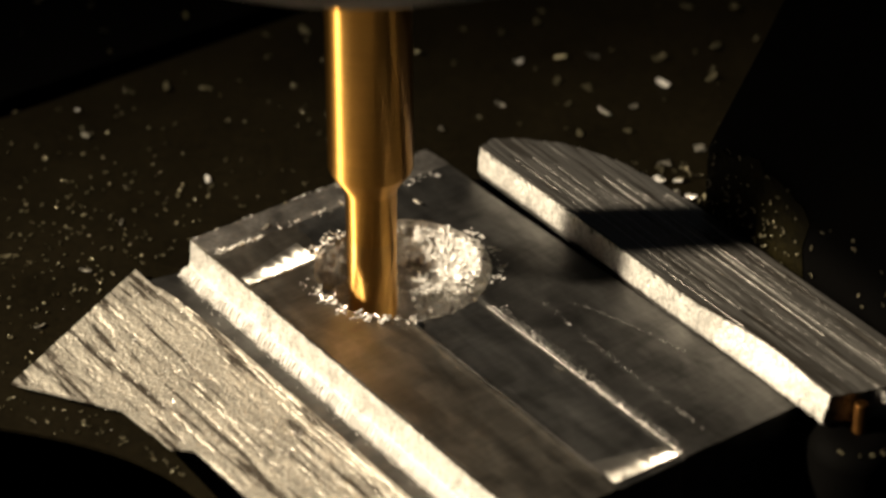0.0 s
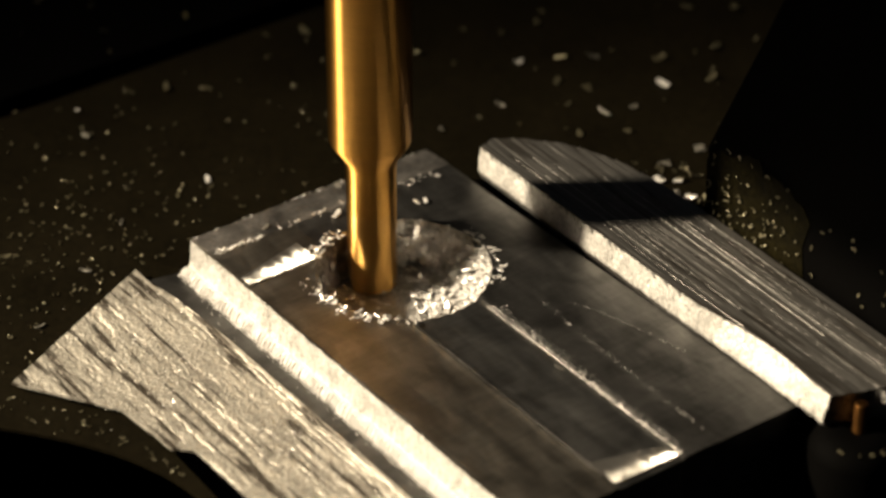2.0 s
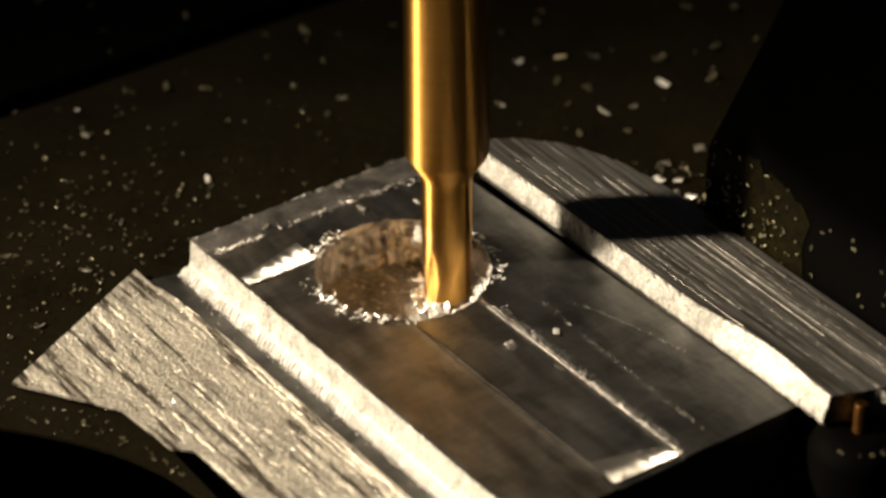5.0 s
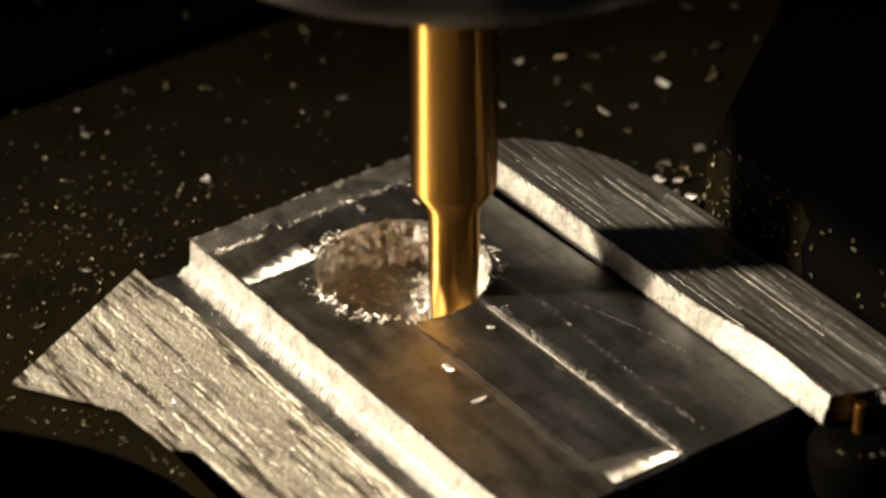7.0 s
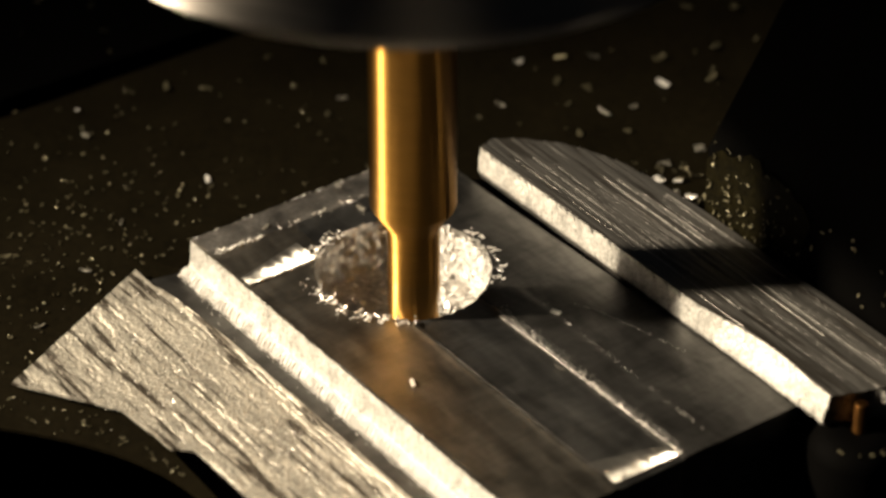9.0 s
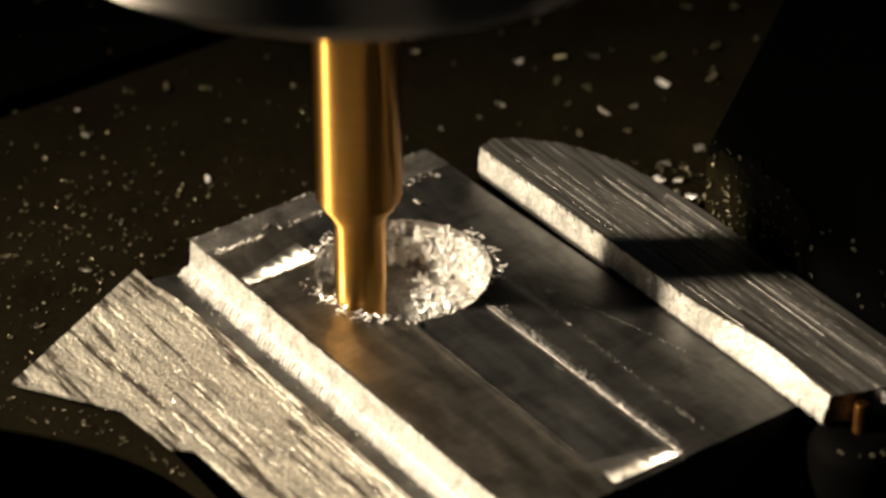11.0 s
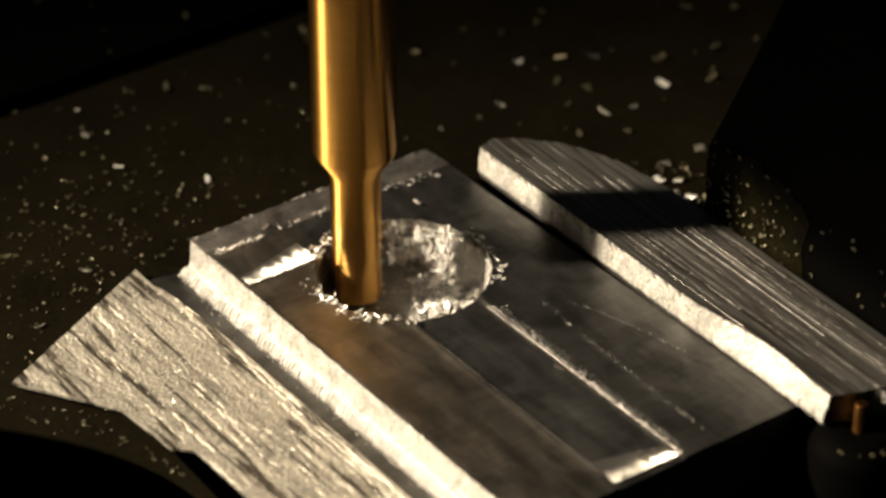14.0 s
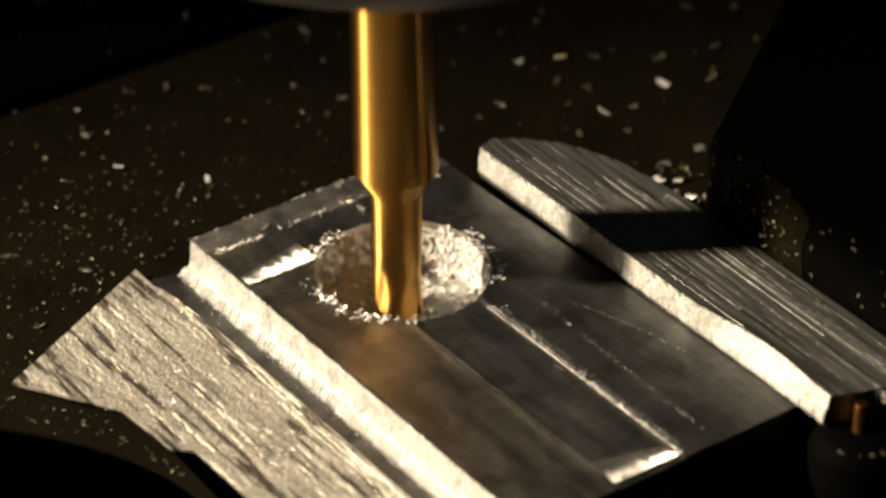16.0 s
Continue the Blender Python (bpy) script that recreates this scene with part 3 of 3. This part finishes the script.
TABLE_CHIPS = {"bright": [(-22.5, 27.6), (-22.4, -2.7), (-37.1, -5.7), (-12.9, 35.0)],
               "grey": [(-12.2, 28.3), (-11.5, 30.8), (-18.1, 22.3), (-17.8, 16.2), (-3.3, 27.5), (-1.7, 25.7), (0.9, 25.2), (-3.5, 31.0), (-26.3, 12.5), (-17.1, -16.8), (-12.8, -23.1), (-21.1, -11.3),
                        (-19.6, 33.0), (-33.5, -7.1)],
               "dull": [(-16.2, 29.6), (-26.8, 32.6), (-21.1, 30.8), (-18.2, 28.2), (-16.2, 37.3), (-14.9, 42.2), (-11.2, 38.7), (-10.8, 24.8), (-14.9, 26.8), (-21.5, 44.5), (-19.0, 47.8), (-37.1, 16.2),
                        (-24.9, 10.2), (-22.2, -20.6), (-33.5, 22.7), (-28.6, 21.6), (-36.0, 2.0), (-34.0, 4.5)]}
for tone, places in TABLE_CHIPS.items():
    for k, (x, y) in enumerate(places):
        chip(x, y, GROUND + 0.05, rng.uniform(0, 360), k, rng.uniform(0.6, 1.0), tone)
for k, (x, y, turn, size, tone) in enumerate([(-1.8, 25.5, 8, 0.95, "bright"), (-0.8, 26.6, 40, 0.7, "bright"), (1.6, 25.9, 20, 1.0, "bright"), (-3.4, 30.9, 100, 0.8, "grey"), (-3.4, 27.3, 70, 0.75, "grey")]):
    chip(x, y, GROUND + 0.1, turn, k, size, tone)
for k, (x, y) in enumerate([(-8.2, 2.0), (-10.2, -5.2), (-6.4, 5.9), (-11.8, 2.4), (16.2, 1.8), (27.4, 1.5)]):
    chip(x, y, top_height(x, y) + 0.05, rng.uniform(0, 360), k, 0.6)


def scatter(count, seed, where, size, z):
    r2 = random.Random(seed)
    bm = bmesh.new()
    while count:
        x, y = where(r2)
        if inside(x, y, [(-15.5, -14.5), (-7.6, -29.2), (-0.1, -24.4), (5.7, -24.0), (13.4, -22.4), (48, -22.4), (48, 22), (0, 21), (-9, 14), (-14, 11)]):
            continue
        curl(bm, r2, (x, y, z + 0.05), size * r2.uniform(0.3, 1.2), size * r2.uniform(0.2, 0.6), 0.04)
        count -= 1
    return bm


def front_strip(q):
    """A place on the strip of table before the sawn shelf."""
    x = q.uniform(-10.5, 8.0)
    edge = shade_edge(x) + 0.4
    return x, edge + q.random() ** 0.7 * (-22.0 - edge)


tagged(part("swarf", scatter(90, 31, lambda q: (q.uniform(-39, 0), q.uniform(-40, 55)), 0.5, GROUND), DULL_CHIP), "fine oily swarf scattered over the dark table", "swarf", kind="stuff")
tagged(part("swarf", scatter(400, 32, lambda q: (q.gauss(-21, 9), q.gauss(-16, 10)), 0.38, GROUND), DULL_CHIP), "fine oily swarf scattered over the dark table", "swarf", kind="stuff")
tagged(part("swarf", scatter(70, 34, lambda q: (q.uniform(-70, -44), q.uniform(-40, 40)), 0.8, GROUND - 0.4), DULL_CHIP), "sparse oily swarf on the far table", "swarf", kind="stuff")
tagged(part("swarf", scatter(64, 35, front_strip, 0.32, GROUND), DULL_CHIP), "sparse oily swarf before the sawn shelf", "swarf", kind="stuff")
tagged(part("swarf", scatter(34, 33, lambda q: (q.gauss(0.5, 3.2), q.gauss(26.5, 2.2)), 0.9, GROUND), DULL_CHIP), "heap of aluminium swarf beside the plate", "swarf", kind="stuff")


def pocket_heap():
    r3 = random.Random(41)
    bm = bmesh.new()
    for _ in range(90):
        a, d = r3.uniform(0, math.tau), BORE_R * math.sqrt(r3.random()) * 0.93
        curl(bm, r3, (d * math.cos(a), d * math.sin(a), POCKET + 0.06 + 0.06 * d * r3.random()), min(1.3, r3.lognormvariate(-0.9, 0.5)), r3.uniform(0.12, 0.4))
    for _ in range(110):
        a, d = r3.gauss(1.1, 0.6), r3.uniform(1.2, 6.1)
        curl(bm, r3, (d * math.cos(a), d * math.sin(a), r3.uniform(POCKET + 0.1, POCKET + 0.15 + 0.12 * d)), r3.uniform(0.4, 1.3), r3.uniform(0.3, 0.7))
    return bm


tagged(part("swarf", pocket_heap(), CHIP), "bright torn chips heaped in the bored pocket", "swarf", kind="stuff")

TOOL_PATH = [(0, -1.55, -1.46), (0.5, -2.05, -0.69), (1, -2.23, 0.01), (1.5, -3.79, 0.15), (2, -4.61, 0.66), (2.5, -4.45, 1.57), (3, -3.93, 2.56), (3.5, -3.02, 3.27),
             (4, -1.78, 3.75), (4.5, -0.9, 4.0), (5, 0.05, 4.06), (5.5, 1.02, 3.9), (6, 1.96, 3.53), (6.5, 2.82, 2.97), (7, 3.68, 2.06), (7.5, 4.26, 1.02), (8, 4.4, 0.06),
             (8.5, 4.38, -0.87), (9, 4.24, -1.85), (9.5, 3.73, -2.74), (10, 3.01, -3.47), (10.5, 2.11, -3.99), (11, 1.09, -4.29), (11.5, 0.01, -4.33), (12, -1.0, -4.15),
             (12.5, -2.1, -3.68), (13, -3.04, -2.99), (13.5, -3.7, -2.02), (14, -4.09, -1.08), (14.5, -4.03, -0.17), (15, -3.18, 0.05), (15.5, -1.72, -0.1), (16, -0.3, -0.15)]


def flyer(k, x, y, t_in, t_out, rest=None):
    """A chip thrown out of the pocket at t_in, at rest until t_out, then flung off."""
    ob = chip(0, 0, 0, 0, k, 0.8, "bright")
    z = top_height(x, y) + 0.06 if rest is None else rest
    a = k * 2.4
    deep = pose(4.2 * MM * math.cos(a), 4.2 * MM * math.sin(a), (POCKET + 0.4) * MM, 0, 0, 40 * k)
    lying = pose(x * MM, y * MM, z * MM, 8, 5, 40 * k + 60)
    mid = pose((x + 3 * math.cos(a)) / 2 * MM, (y + 3 * math.sin(a)) / 2 * MM, 5 * MM, 50, 20, 40 * k + 30)
    rows = [(0, deep), (t_in - 0.3, deep), (t_in - 0.14, mid), (t_in, lying), (t_out, lying)]
    if t_out < 15.5:
        rows += [(t_out + 0.15, pose((x + 30) * MM, (y - 25) * MM, 9 * MM, 60, 10, 40 * k + 100)), (t_out + 0.3, pose((45 + k) * MM, -75 * MM, -2.9 * MM, 5, 5, 40 * k + 140)),
                 (16, pose((45 + k) * MM, -75 * MM, -2.9 * MM, 5, 5, 40 * k + 140))]
    return ob, rows


FLYERS = [flyer(1, 11.8, 0.7, 2.6, 5.0), flyer(2, 12.9, 4.1, 2.9, 5.4), flyer(3, 12.0, -4.6, 6.3, 7.3), flyer(4, 9.6, 0.8, 6.2, 7.2), flyer(5, 16.2, -5.1, 6.4, 7.3),
          flyer(6, 18.6, 0.7, 7.45, 8.4), flyer(7, 11.9, -7.6, 8.6, 10.0), flyer(8, 10.9, 5.6, 8.7, 10.2), flyer(9, 8.9, 6.9, 11.0, 11.8), flyer(10, 12.5, -9.6, 12.2, 13.3),
          flyer(11, 12.9, -0.5, 12.3, 13.2), flyer(12, 20.6, 3.8, 12.8, 13.3), flyer(13, -27.9, -7.4, 12.0, 16, -2.9), flyer(14, -22.4, -2.9, 6.4, 8.0, -2.9), flyer(15, -8.5, 0.0, 1.8, 2.7), flyer(16, -6.2, 6.5, 1.9, 2.8), flyer(17, 3.8, 7.4, 3.8, 4.7), flyer(18, 6.9, -1.6, 7.8, 8.3), flyer(19, 5.6, -4.2, 8.6, 9.9), flyer(20, 7.3, 8.2, 2.35, 2.75), flyer(21, 11.8, 8.2, 2.3, 2.8)]


def chip_heap(seed, a0, a1, r0, r1, top, count):
    """A steep heap of torn chips standing against the pocket wall."""
    r5 = random.Random(seed)
    bm = bmesh.new()
    for _ in range(count):
        a, d = radians(r5.uniform(a0, a1)), r5.uniform(r0, r1)
        peak = top - 1.9 * (r1 - d) - 0.8 * abs(a - radians((a0 + a1) / 2)) + 0.4 * wobble(a * 3, d, seed)
        curl(bm, r5, (d * math.cos(a), d * math.sin(a), max(POCKET + 0.1, peak - 0.9 * r5.random())), r5.uniform(0.4, 1.3), r5.uniform(0.25, 0.7))
    for _ in range(count // 2):
        a, d = radians(r5.uniform(a0, a1)), r5.uniform(r0 + 0.3, r1)
        curl(bm, r5, (d * math.cos(a), d * math.sin(a), r5.uniform(POCKET + 0.1, max(POCKET + 0.3, top - 1.9 * (r1 - d) - 0.6))), r5.uniform(0.8, 1.8), r5.uniform(0.5, 0.9))
    return tagged(part("swarf_heap", bm, CHIP), "heap of bright torn swarf against the pocket wall", "swarf", kind="stuff")


def heap_rows(low, t_rise, t_full, t_out, k):
    """The heap grows, stands, and slumps to the pocket floor as the cutter sweeps it along."""
    return [(0, pose(0, 0, -low * MM)), (t_rise, pose(0, 0, -low * MM)), (t_full, pose(0, 0, 0)), (t_out, pose(0, 0, 0)),
            (t_out + 0.6, pose(0, 0, -1.4 * MM, 0, 0, -12 - 6 * k)), (t_out + 1.3, pose(0, 0, -2.9 * MM, 0, 0, -24 - 9 * k)), (16, pose(0, 0, -2.9 * MM, 0, 0, -24 - 9 * k))]


HEAPS = [(chip_heap(71, 32, 100, 4.6, 6.15, -0.4, 160), heap_rows(1.2, 0.6, 1.6, 4.5, 0)),
         (chip_heap(72, 2, 58, 3.9, 6.1, -0.6, 200), heap_rows(1.9, 1.1, 2.0, 4.8, 1))]


def motions():
    for ob, rows in HEAPS:
        walk(ob, rows)
    for ob, rows in FLYERS:
        walk(ob, rows)
    walk(spindle, [(t, pose((x - 0.1) * MM, (y - 0.13) * MM, 0)) for t, x, y in TOOL_PATH])
    walk(cutter, [(k / 30, pose(0, 0, 0, 0, 0, -80 * k)) for k in range(481)])


motions()
